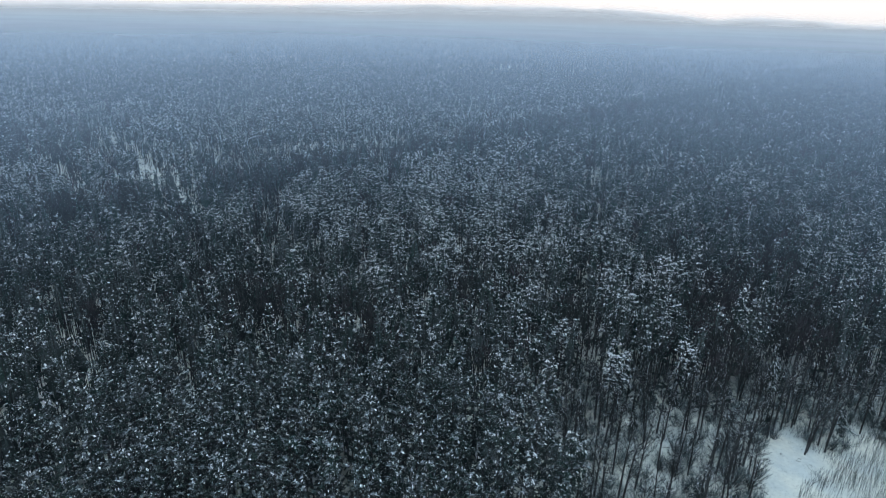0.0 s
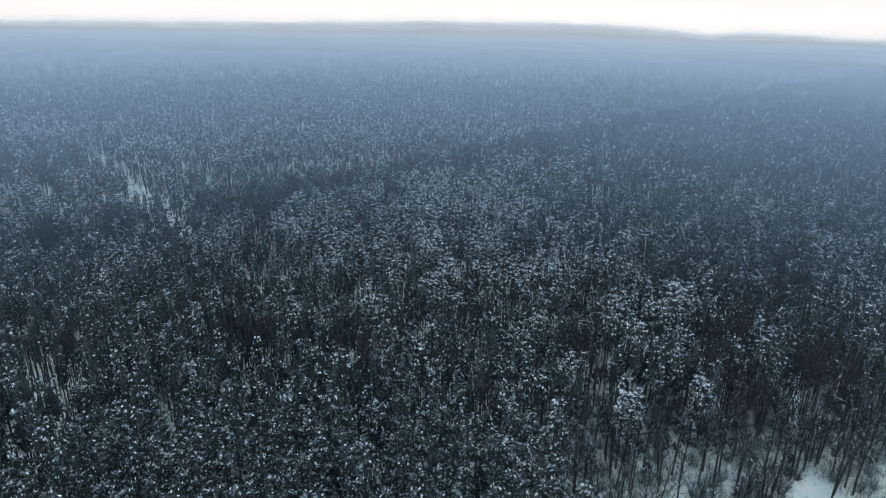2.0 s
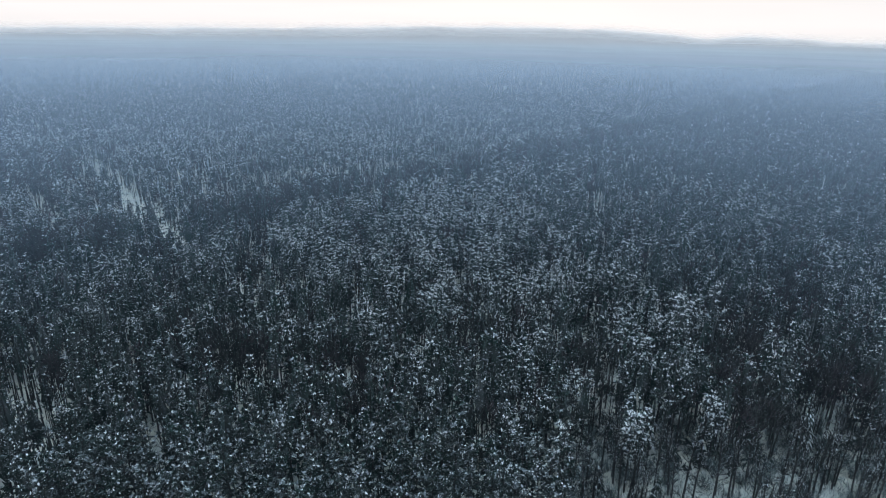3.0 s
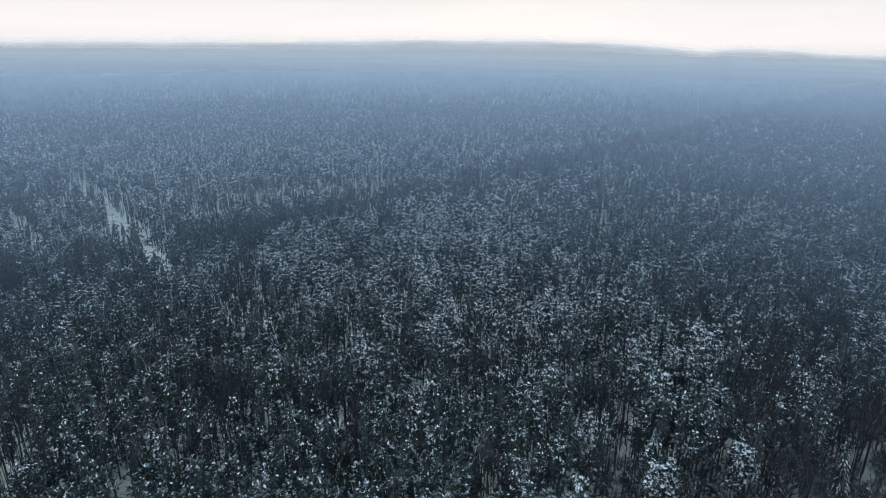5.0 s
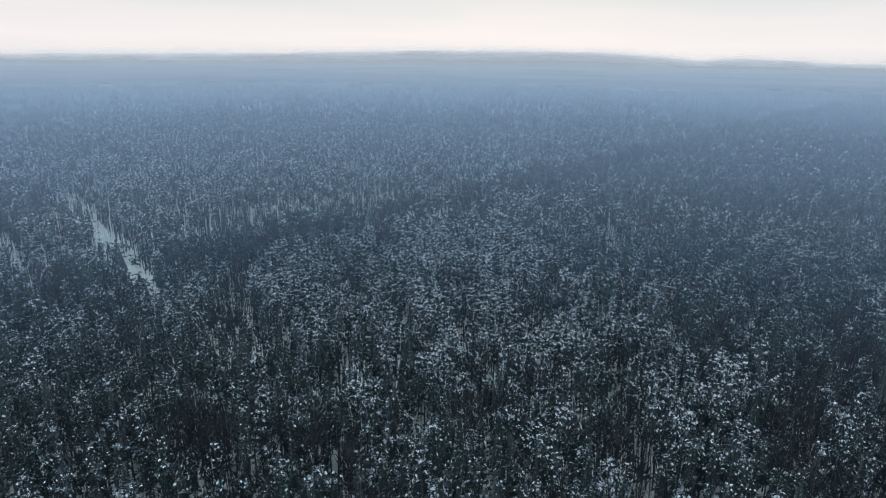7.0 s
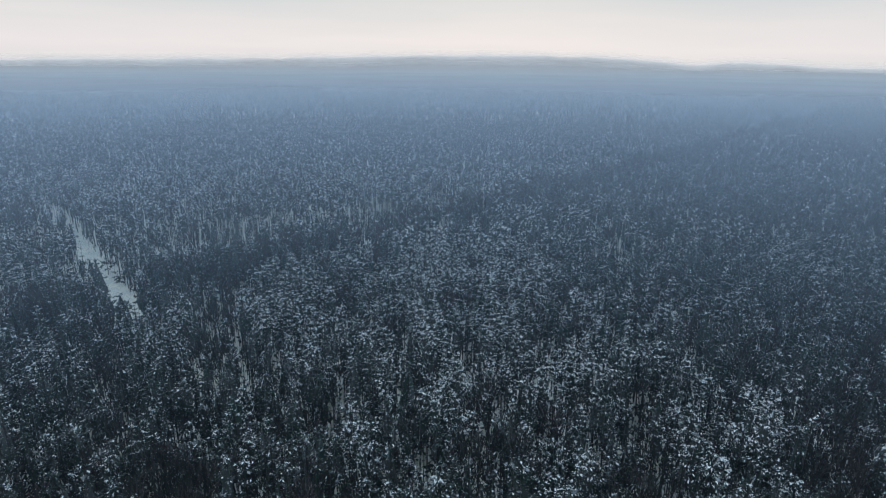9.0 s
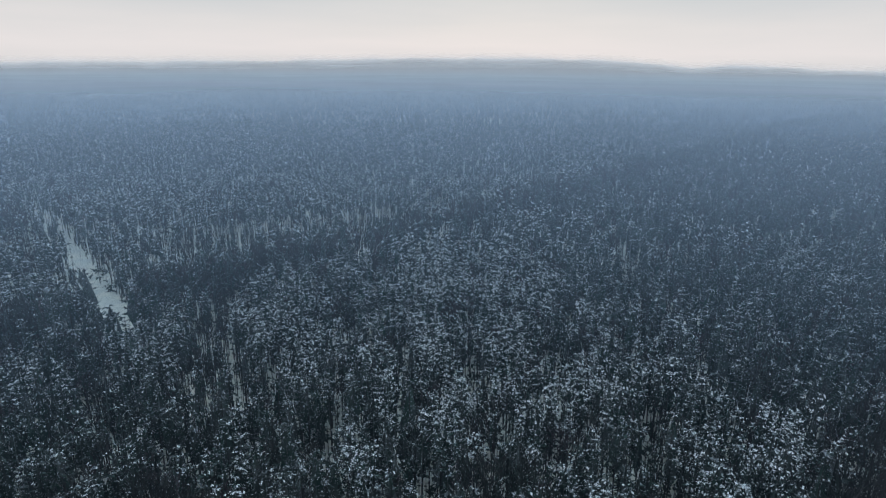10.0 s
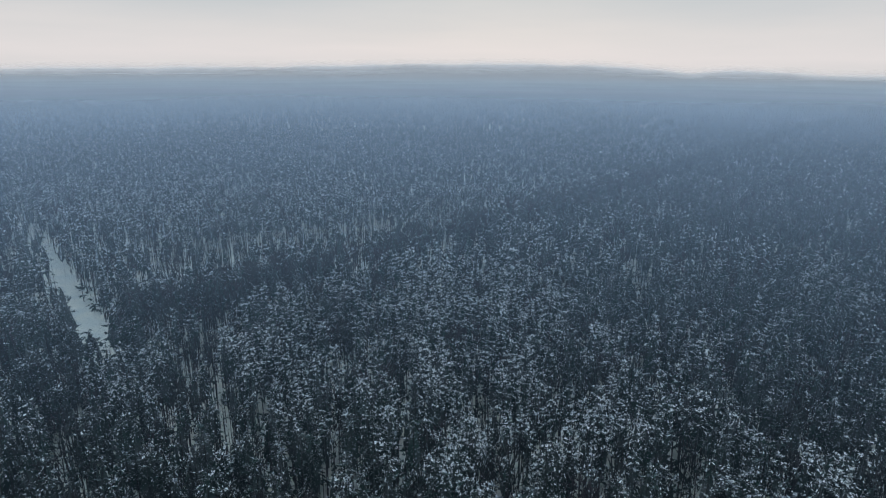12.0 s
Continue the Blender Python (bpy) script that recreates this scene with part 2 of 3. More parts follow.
GAPS = ((-17, 247, 4), (9.4, 279, 5), (10.5, 321, 6), (11, 163, 4), (0.5, 129, 2.2), (36, 127, 2.5), (46, 175, 3.5), (60, 158, 4),
        (-18, 185, 4), (-38, 219, 3), (53, 263, 4), (-51, 204, 4), (-80, 119, 5), (-73, 111, 4), (-4.5, 166, 3), (70, 240, 4))

chance = np.random.default_rng(77)
GAPS += tuple((chance.uniform(-0.55, 0.6) * d, d, chance.uniform(1.5, 2.8)) for d in chance.uniform(125, 330, 60))


def thin_stand(x, y):
    """The sparse low stand behind the dark edge."""
    back = y - (269.6 + 0.912 * x)
    return (x > -125) & (x < 4) & (back > 9) & (back < 72)


def openness(x, y):
    """0 in closed forest, 1 in the open."""
    o = np.zeros(np.shape(x))
    o = np.maximum(o, near_line(x, y, RIDE) < np.interp(y, (190, 215, 250, 280, 400), (4.4, 5.4, 3.0, 1.4, 0.5)))
    o = np.maximum(o, 0.35 * (near_line(x, y, RIDE) < 5.4))
    o = np.maximum(o, np.where(y < 165, 0.68, 0.8) * (near_line(x, y, GLADE) < 3.4))
    o = np.maximum(o, near_line(x, y, SIDE_RIDE) < 3.2)
    o = np.maximum(o, 0.85 * (near_line(x, y, SIDE_GLADE) < 2.4))
    o = np.maximum(o, 0.82 * (near_line(x, y, STRIP) < 9))
    o = np.maximum(o, 0.46 * thin_stand(x, y))
    for gx, gy, r in GAPS:
        o = np.maximum(o, 0.92 * (np.hypot(x - gx, (y - gy) * 0.42) < r * (0.92 if gy < 190 and r < 4.5 else 1.1)))
    return o


def bare_zone(x, y):
    """The wet hollow with leafless trees round the small clearing."""
    return (x > 21 + 2 * np.sin(y * 0.4)) & (y < np.where((x > 36) & (x < 63), 97.5, 103) + 2 * np.sin(x * 0.21)) & (x < 125) & (y > 20)


OPEN_SNOW = ((54, 68), (59.5, 76), (62.8, 81), (66, 84.5))


def clearing(x, y, more=0.0):
    return near_line(x, y, OPEN_SNOW) < np.interp(y, (68, 75.5, 80, 84, 90), (2.4, 1.8, 3.6, 4.4, 4.2)) + 0.5 * np.sin(x * 1.3) * np.sin(y * 1.1) + more


def sapling_side(x, y):
    return (x > 62.4 + (y - 75) * 1.31 + 1.2 * np.sin(y * 0.9)) & (y < 90)


# ---- tree shapes, as arrays ----
class Shape:
    def __init__(self):
        self.v, self.t, self.m, self.n = [], [], [], 0

    def add(self, v, t, m):
        v, t = np.asarray(v, float), np.asarray(t, int)
        self.v.append(v)
        self.t.append(t + self.n)
        self.m.append(np.full(len(t), m))
        self.n += len(v)

    def done(self):
        return np.vstack(self.v), np.vstack(self.t), np.concatenate(self.m)

    def stick(self, a, b, ra, rb, sides, m):
        """A tapered limb from a to b."""
        a, b = np.asarray(a, float), np.asarray(b, float)
        d = (b - a) / (np.linalg.norm(b - a) + 1e-9)
        u = np.cross(d, (0.3, 1, 0.1))
        u /= np.linalg.norm(u)
        w = np.cross(d, u)
        k = np.arange(sides) * 2 * np.pi / sides
        c = np.outer(np.cos(k), u) + np.outer(np.sin(k), w)
        v = np.vstack((a + ra * c, b + rb * c))
        i = np.arange(sides)
        j = (i + 1) % sides
        self.add(v, np.vstack((np.stack((i, j, j + sides), 1), np.stack((i, j + sides, i + sides), 1))), m)

    def tuft(self, r, c, out, size, blades, m):
        """A spray of pointed needle bundles about c."""
        for _ in range(blades):
            d = r.normal(size=3) * (1, 1, 0.55) + np.asarray(out) * 0.8
            d /= np.linalg.norm(d)
            s = np.cross(d, r.normal(size=3))
            s *= size * r.uniform(0.22, 0.36) / (np.linalg.norm(s) + 1e-9)
            base = np.asarray(c) - d * size * 0.35
            self.add((base + s, base - s, np.asarray(c) + d * size * r.uniform(0.7, 1.15)), ((0, 1, 2),), m)

    def pad(self, r, c, out, size, rim, m, steep=1.0):
        """A lump of snow lying on a bough, longer along it."""
        o = np.asarray((out[0], out[1], 0)) + r.normal(size=3) * (0.5, 0.5, 0)
        o /= np.linalg.norm(o) + 1e-9
        w = np.array((-o[1], o[0], 0))
        k = np.arange(rim) * 2 * np.pi / rim + r.uniform(0, 6)
        rad = r.uniform(0.7, 1.25, rim)
        droop = r.uniform(0.15, 0.6) * steep
        v = np.asarray(c) + size * (np.outer(np.cos(k) * rad * 1.25, o) + np.outer(np.sin(k) * rad * 0.62, w))
        v[:, 2] += -size * droop * np.cos(k) * rad + size * r.normal() * 0.45 * np.sin(k) * rad - size * 0.12
        i = np.arange(rim)
        if rim > 4:
            top = np.asarray(c) + (0, 0, size * 0.28)
            self.add(np.vstack((v, top)), np.stack((i, (i + 1) % rim, np.full(rim, rim)), 1), m)
        elif rim == 4:
            self.add(v, ((0, 1, 2), (0, 2, 3)), m)
        else:
            self.add(v, ((0, 1, 2),), m)


def pine_shape(seed, boughs, tufts, blades, pads, rim, sides, height=16.0, snow=1.0, spread=1.7, low=0.54, big=1.0, dab=1.0, steep=1.0, limbs=False, frost=0.0, plume=0, rimed=1.0):
    """A Scots pine: bare stem, high rounded crown of boughs that carry needle sprays and, on some, lumps of snow. Materials: 0 bark, 1 needles, 2 snow."""
    r = np.random.default_rng(seed)
    s = Shape()
    bend = r.normal(size=2) * 0.25
    if sides:
        s.stick((0, 0, -0.4), (bend[0], bend[1], height * 0.5), 0.17, 0.12, sides, 0)
    if sides > 2:
        s.stick((bend[0], bend[1], height * 0.5), (bend[0] * 0.6, bend[1] * 0.6, height * 0.97), 0.12, 0.03, sides, 0)
    low = low + r.uniform(-0.1, 0.1)
    spread = spread * r.uniform(0.85, 1.2)
    peak = r.uniform(0.2, 0.45)
    for i in range(plume):
        a, w, tip = r.uniform(0, 3.14), spread * r.uniform(0.5, 0.75), height * r.uniform(0.94, 1.04)
        o = np.array((np.cos(a) * w, np.sin(a) * w, 0))
        foot = np.array((0, 0, height * (low - 0.06)))
        waist = np.array((0, 0, height * (low + 0.14)))
        s.add((foot, waist + o, (bend[0], bend[1], tip), waist - o), ((0, 1, 2), (0, 2, 3)), 5 if plume == 3 and r.random() < frost * rimed else 1)
    for i in range(boughs):
        f = (i + r.uniform(0.1, 0.9)) / boughs
        z = height * (low + (1 - low) * f)
        full = (f / peak) ** 0.6 if f < peak else (1 - (f - peak) / (1.05 - peak)) ** 0.7
        L = spread * full * r.uniform(0.65, 1.15) + 0.15
        a = i * 2.4 + r.uniform(-0.5, 0.5)
        out = np.array((np.cos(a), np.sin(a), -0.15 + 0.7 * f))
        side = np.array((-out[1], out[0], 0))
        stem = np.array((bend[0] * 0.7, bend[1] * 0.7, z))
        if limbs and L > 0.7:
            s.stick(stem - (0, 0, 0.3), stem + out * L, 0.05, 0.02, 3, 0)
        for k in range(tufts):
            g = 0.8 if tufts == 1 else 0.45 + 0.55 * k / (tufts - 1)
            s.tuft(r, stem + out * L * g + side * r.normal() * 0.15, out, 0.68 * big * r.uniform(0.8, 1.2), blades, 5 if r.random() < frost else 1)
        load = snow * r.uniform(0.5, 1.2) * (0.3 + 1.25 * f)
        for k in range(pads):
            if r.random() < load:
                g = r.uniform(0.35, 1.15)
                p = stem + out * L * g + side * r.normal() * 0.42 * big + (0, 0, 0.2 + 0.16 * r.random())
                s.pad(r, p, out, dab * (0.09 + 0.16 * r.random() ** 1.6), rim, 2, steep)
    return s.done()


def spruce_shape(seed, tiers, rim, height=13.0, snow=1.0, spread=2.0, detail=True):
    """A spruce: cone of drooping boughs down to the ground, snow lying along each bough."""
    r = np.random.default_rng(seed)
    s = Shape()
    s.stick((0, 0, -0.4), (0, 0, height), 0.17, 0.02, 5 if detail else 3, 0)
    for k in range(tiers):
        f = (k + 0.5) / tiers
        z = height * (0.12 + 0.86 * f)
        reach = spread * (1 - f) ** 0.85 + 0.15
        for j in range(max(4, int(8 * (1 - 0.5 * f))) if detail else 5):
            a = k * 1.1 + j * 6.283 / (8 if detail else 5) + r.uniform(-0.3, 0.3)
            o = np.array((np.cos(a), np.sin(a), 0))
            w = np.array((-o[1], o[0], 0)) * reach * 0.24
            L = reach * r.uniform(0.75, 1.15)
            mid, tip = o * L * 0.6 + (0, 0, z - 0.12 * L), o * L + (0, 0, z - 0.42 * L)
            s.add(((0, 0, z + 0.1), mid + w, tip, mid - w, mid - (0, 0, 0.3 * L)), ((0, 1, 2), (0, 2, 3), (1, 4, 3)), 1)
            if r.random() < snow * 0.75:
                ww = w * r.uniform(0.22, 0.45)
                lift = np.array((0, 0, 0.07))
                st = o * L * r.uniform(0.15, 0.4) + (0, 0, z - 0.05 * L)
                s.add((st + lift, mid + ww + lift, tip * 0.97 + lift, mid - ww + lift, mid + lift * 2.2),
                      ((0, 1, 4), (1, 2, 4), (2, 3, 4), (3, 0, 4)), 2)
    return s.done()


def bare_shape(seed, limbs, twigs, height=12.0, snow=0.4, sides=4, girth=1.0):
    """A leafless aspen or birch: slender stem, rising limbs, fine twigs. Materials: 0 bark, 1 twigs, 2 snow."""
    r = np.random.default_rng(seed)
    s = Shape()
    lean = r.normal(size=2) * 0.5
    top = np.array((lean[0], lean[1], height))
    half = np.array((lean[0] * 0.3, lean[1] * 0.3, height * 0.5))
    s.stick((0, 0, -0.4), half, 0.13 * girth, 0.09 * girth, sides, 0)
    s.stick(half, top, 0.09 * girth, 0.02, sides, 0)
    for i in range(limbs):
        f = 0.32 + 0.66 * (i + r.random()) / limbs
        p = top * f if f > 0.5 else half * (f / 0.5)
        p = np.array((p[0], p[1], height * f))
        a = r.uniform(0, 6.283)
        L = height * 0.22 * (1.25 - f) * r.uniform(0.7, 1.3) + 0.5
        o = np.array((np.cos(a), np.sin(a), r.uniform(0.6, 1.3)))
        e = p + o / np.linalg.norm(o) * L
        s.stick(p, e, 0.045, 0.015, 3, 0)
        for _ in range(twigs):
            g = r.uniform(0.3, 1.0)
            q = p + (e - p) * g
            d = r.normal(size=3) * (1, 1, 0.5) + o * 0.8 + (0, 0, 0.3)
            d *= r.uniform(0.5, 1.1) / np.linalg.norm(d)
            side = np.cross(d, r.normal(size=3))
            side *= 0.022 / (np.linalg.norm(side) + 1e-9)
            s.add((q + side, q - side, q + d), ((0, 1, 2),), 2 if r.random() < 0.1 else 1)
        if r.random() < snow * 0.4:
            m = p + (e - p) * 0.6 + (0, 0, 0.06)
            s.pad(r, m, o, r.uniform(0.1, 0.2), 4, 2)
    return s.done()


def twiggy_shape(seed, sprays, height=15.0, spread=2.0, sides=3):
    """A leafless broad crown, so finely branched that it reads as a soft dark mass. Materials: 0 bark, 6 twigs."""
    r = np.random.default_rng(seed)
    s = Shape()
    s.stick((0, 0, -0.4), (0, 0, height * 0.8), 0.15, 0.05, sides, 0)
    low = r.uniform(0.36, 0.48)
    thick = (105 / sprays) ** 0.5
    for i in range(sprays):
        f = r.random() ** 0.8
        a, reach = r.uniform(0, 6.283), spread * np.sqrt(r.random()) * np.sin(np.pi * (0.12 + 0.8 * f)) ** 0.7
        c = np.array((np.cos(a) * reach, np.sin(a) * reach, height * (low + (0.93 - low) * f)))
        d = np.array((np.cos(a) * 0.35, np.sin(a) * 0.35, 1.0)) + r.normal(size=3) * (0.28, 0.28, 0.15)
        d *= r.uniform(1.1, 2.0) * thick / np.linalg.norm(d)
        side = np.cross(d, r.normal(size=3))
        side *= r.uniform(0.08, 0.14) * thick / (np.linalg.norm(side) + 1e-9)
        s.add((c + side, c - side, c + d), ((0, 1, 2),), 6)
    return s.done()


def scatter(shapes, which, x, y, turn, size, tall):
    """All the trees as one set of arrays: shape number, place, turn, width and height factor of each."""
    vs, ts, ms, base = [], [], [], 0
    z = ground_z(x, y)
    for k, (v, t, m) in enumerate(shapes):
        i = np.nonzero(which == k)[0]
        if not len(i):
            continue
        c, sn = np.cos(turn[i])[:, None], np.sin(turn[i])[:, None]
        w = size[i][:, None]
        out = np.stack((w * (c * v[:, 0] - sn * v[:, 1]) + x[i][:, None], w * (sn * v[:, 0] + c * v[:, 1]) + y[i][:, None],
                        tall[i][:, None] * v[:, 2] + z[i][:, None]), 2)
        vs.append(out.reshape(-1, 3))
        ts.append((t[None] + (np.arange(len(i)) * len(v))[:, None, None] + base).reshape(-1, 3))
        ms.append(np.tile(m, len(i)))
        base += len(i) * len(v)
    return np.vstack(vs), np.vstack(ts), np.concatenate(ms)


def jittered(x0, x1, y0, y1, step):
    gx, gy = np.meshgrid(np.arange(x0, x1, step), np.arange(y0, y1, step))
    gx = gx + (np.arange(len(gx)) % 2)[:, None] * step * 0.5
    n = gx.size
    return gx.ravel() + rng.uniform(-0.46, 0.46, n) * step, gy.ravel() + rng.uniform(-0.46, 0.46, n) * step


def wave(x, y, scale, seed):
    """Smooth uneven field between about -1 and 1."""
    k = np.random.default_rng(seed)
    f = np.zeros(np.shape(x))
    for _ in range(7):
        a, p, q = k.uniform(0, 6.283), k.uniform(0, 6.283), k.uniform(0.6, 1.8)
        f = f + np.sin((x * np.cos(a) + y * np.sin(a)) * q * 6.283 / scale + p)
    return f / 3.2


def in_sight(x, y, slack=12):
    """The wedge of forest before the flight."""
    return (y > 40) & (np.abs(x - 0.045 * y) < 0.80 * (y + 6) + slack)


# ---- the forest ----
STEP = 2.72
DARK = ((86, 140, 9), (100, 160, 8), (30, 118, 5), (6, 128, 5), (62, 118, 8), (-36, 122, 9), (54, 100, 7), (78, 108, 6), (-30, 70, 8), (12, 72, 6))      # groups of trees with hardly any snow
FROSTED = (0.45, 0.25, 0.1, 0.0)        # and how many of their sprays are white with rime
SNOWY = (0.92, 0.64, 0.38, 0.16)           # how much snow the crowns of each sort carry


# places and heights of trees that stand out
HEAVY = ((12.4, 82.2, 14.4), (22.7, 91.7, 15.0), (34.6, 93.4, 15.4), (37.2, 95.0, 14.6), (49.5, 98.5, 15.6), (51.5, 99.2, 12.8), (28.6, 107.5, 14.6),
         (17.7, 141.9, 12.8), (19.9, 142.4, 13.6), (63.2, 142.3, 14.6), (9.2, 134.5, 14.8), (47.0, 121.0, 15.0))
TALL = ((-18.4, 138.3, 14.0), (-23.6, 145.3, 14.4), (-20.5, 150.2, 13.0), (71.0, 103.5, 13.2), (24.5, 150.0, 13.6), (-52.0, 131.0, 14.5), (27.5, 84.5, 6.0),
        (-66.0, 178.0, 15.0), (-44.0, 110.0, 14.2))


def snow_sort(x, y, n):
    """0 the snowiest to 3 nearly bare of snow, in patches; the stand's edge is dark."""
    s = 1.35 + 1.1 * wave(x, y, 26, 3) + 1.0 * wave(x, y, 70, 14) + 0.9 * wave(x, y, 9, 4) + rng.normal(size=n) * np.interp(y, (150, 260), (0.9, 1.3))
    s = s + np.interp(y, (60, 150, 190, 240), (0.3, 0.5, 0.4, -0.3))
    s = s + np.where(x < 15, 3.0, 1.4) * (near_line(x, y, EDGE) < 10) - 1.3 * (y - x > 285) + 1.5 * ((x > 50) & (y > 150) & (y - x < 268))
    s = s + 1.6 * ((x < 8) & (y < 92)) + 1.4 * ((x < -8) & (y >= 92) & (y < 150)) + 0.4 * (y < 125) + 0.9 * ((y > 250) & (x > 120) & (y - x < 275))
    s = s - 0.8 * ((x > -62) & (x < 42) & (y > 138) & (y < 262)) + 0.3 * (x > 62) + 1.0 * ((x < -34) & (y > 112) & (y < 186))
    s = s + 1.8 * ((y > 232) & (y < 335) & (x < -100 - 0.77 * (y - 226)))
    for dx, dy, r in DARK:
        s = s + 1.8 * (np.hypot(x - dx, y - dy) < r)
    return np.clip(np.round(s), 0, 3).astype(int)


def tall_by_stand(x, y, n):
    t = 1.0 + 0.07 * wave(x, y, 26, 8) + rng.normal(size=n) * 0.12
    t = t + 0.3 * (near_line(x, y, EDGE) < 9) - 0.14 * (y - x > 285) - 0.12 * thin_stand(x, y)
    t = t - 0.4 * (np.hypot(x + 72, y - 190) < 13)
    return np.clip(t, 0.6, 1.4)


def stand(x0, x1, y0, y1, step, keep):
    x, y = jittered(x0, x1, y0, y1, step)
    free = np.ones(len(x), bool)
    for k, (px, py, _) in enumerate(HEAVY + TALL):
        free &= np.hypot(x - px, y - py) > (2.2 if k < len(HEAVY) else 3.4)
    ok = free & keep(x, y) & (rng.random(len(x)) > openness(x, y)) & ~bare_zone(x, y)
    return x[ok], y[ok]


def single(x, y):
    return (y > 58) & (y < 92) & (np.abs(x) < 55) & (x < 23)


def forest_stuff(name, label, sorts, x, y, odd=0.16):
    """A stretch of forest in one mesh. sorts: four of pines by their snow, then spruces, then leafless trees."""
    n = len(x)
    shapes = [sh for group in sorts for sh in group]
    starts = np.cumsum([0] + [len(group) for group in sorts])
    sort = snow_sort(x, y, n)
    if len(sorts) > 4:
        pick = rng.random(n)
        sort = np.where(pick < odd * np.clip(0.6 + 1.2 * wave(x, y, 55, 31), 0.1, 2), 4, sort)
        sort = np.where(pick > 1 - odd * np.clip(0.5 + 1.5 * wave(x, y, 42, 32), 0.1, 3), 5, sort)
    if len(sorts) > 6:
        soft = sum(0.6 * (np.hypot(x - dx, y - dy) < r) for dx, dy, r in DARK)
        soft = soft + 0.04 + 0.5 * np.clip(wave(x, y, 24, 61) * 2 - 0.9, 0, 1) + 0.38 * (near_line(x, y, EDGE) < 8) + 0.25 * ((y > 232) & (y < 320) & (x < -100 - 0.77 * (y - 226)))
        sort = np.where((rng.random(n) < soft) & (np.hypot(x + 72, y - 190) > 13), 6, sort)
    which = starts[sort] + (rng.random(n) * (starts[sort + 1] - starts[sort])).astype(int)
    v, t, m = scatter(shapes, which, x, y, rng.uniform(0, 6.283, n), rng.uniform(0.8, 1.25, n) * (1 + 0.3 * (near_line(x, y, EDGE) < 9)), tall_by_stand(x, y, n))
    ob = link_mesh(name, v, t, m, [BARK, NEEDLES, SNOW, TWIG, SPRUCE, FROST, ALDER])
    return tagged(ob, label, "forest", kind="stuff")


def recoloured(shape, number):
    v, t, m = shape
    return v, t, np.where(m == 1, number, m)


spruces = [recoloured(spruce_shape(60 + j, 9, 5, snow=0.9, detail=False, spread=1.9), 4) for j in range(5)]
alders = [twiggy_shape(210 + j, 105) for j in range(5)]
bares = [recoloured(bare_shape(80 + j, 13, 4, 13.5, 0.5, 3), 3) for j in range(6)]

mid = [[pine_shape(100 + 10 * k + j, 17, 1, 4, 13, 3, 3, snow=SNOWY[k], big=1.15, steep=1.3, dab=0.92, spread=1.6, low=0.46, frost=0.02 + FROSTED[k] * 0.3, plume=2) for j in range(7)] for k in range(4)]
x, y = stand(-260, 290, 122, 240, STEP, in_sight)
forest_stuff("pine_forest", "dense snow-dusted pine forest on snowy ground", mid + [spruces, bares, alders], x, y)

rimy = [[pine_shape(1100 + 10 * k + j, 18, 1, 6, 8, 4, 3, snow=SNOWY[k] * 0.85, big=1.05, steep=1.4, dab=0.85, spread=1.6, low=0.46, frost=0.08, plume=2)
         for j in range(7)] for k in range(4)]
x, y = stand(-120, 130, 40, 122, STEP, lambda x, y: in_sight(x, y) & ~single(x, y))
forest_stuff("pine_forest", "dense rime-frosted pine forest on snowy ground", rimy + [spruces, bares, alders], x, y)

mid_far = [[pine_shape(300 + 10 * k + j, 10, 1, 2, 4, 3, 2, snow=SNOWY[k], big=1.4, dab=2.0, steep=1.0, spread=1.55, low=0.48, frost=0.05 + FROSTED[k] * 0.4 if k < 3 else 0.0, plume=3, rimed=0.3) for j in range(6)] for k in range(4)]
lean_spruces = [recoloured(spruce_shape(160 + j, 5, 5, snow=0.5, detail=False, spread=1.9), 4) for j in range(5)]
lean_alders = [twiggy_shape(230 + j, 36, sides=3) for j in range(5)]
lean_bares = [recoloured(bare_shape(180 + j, 7, 2, 13.5, 0.3, 3), 3) for j in range(5)]
x, y = stand(-380, 420, 240, 400, 3.35, lambda x, y: in_sight(x, y))
forest_stuff("pine_forest", "snow-dusted pine forest beside a snowy ride", mid_far + [lean_spruces, lean_bares, lean_alders], x, y)

far = [[pine_shape(500 + 10 * k + j, 4, 1, 1, 2, 3, 2, snow=SNOWY[k], big=1.9, dab=2.8, steep=1.2, frost=FROSTED[k], plume=3, rimed=0.35) for j in range(6)] for k in range(4)]
x, y = stand(-600, 640, 400, 700, 4.0, lambda x, y: in_sight(x, y))
forest_stuff("pine_forest", "hazy snow-dusted pine forest further off", far, x, y)

distant = [[pine_shape(700 + 10 * k + j, 2, 0, 1, 1, 3, 0, snow=SNOWY[k] * 1.25, big=3.0, spread=2.8, low=0.35, dab=4.5, steep=2.5, frost=FROSTED[k] * 1.2, plume=3) for j in range(6)] for k in range(4)]
x, y = stand(-1100, 1200, 700, 1250, 7.4, lambda x, y: in_sight(x, y))
x3, y3 = stand(-1600, 1700, 1250, 2000, 12, lambda x, y: in_sight(x, y))
x2, y2 = stand(-600, 600, -500, 700, 11.0, lambda x, y: ~in_sight(x, y, 14) & (np.hypot(x, y) < 690) & (np.hypot(x, y - 60) > 210))
forest_stuff("pine_forest", "distant misty snow-dusted pine forest", distant, np.concatenate((x, x2, x3)), np.concatenate((y, y2, y3)))


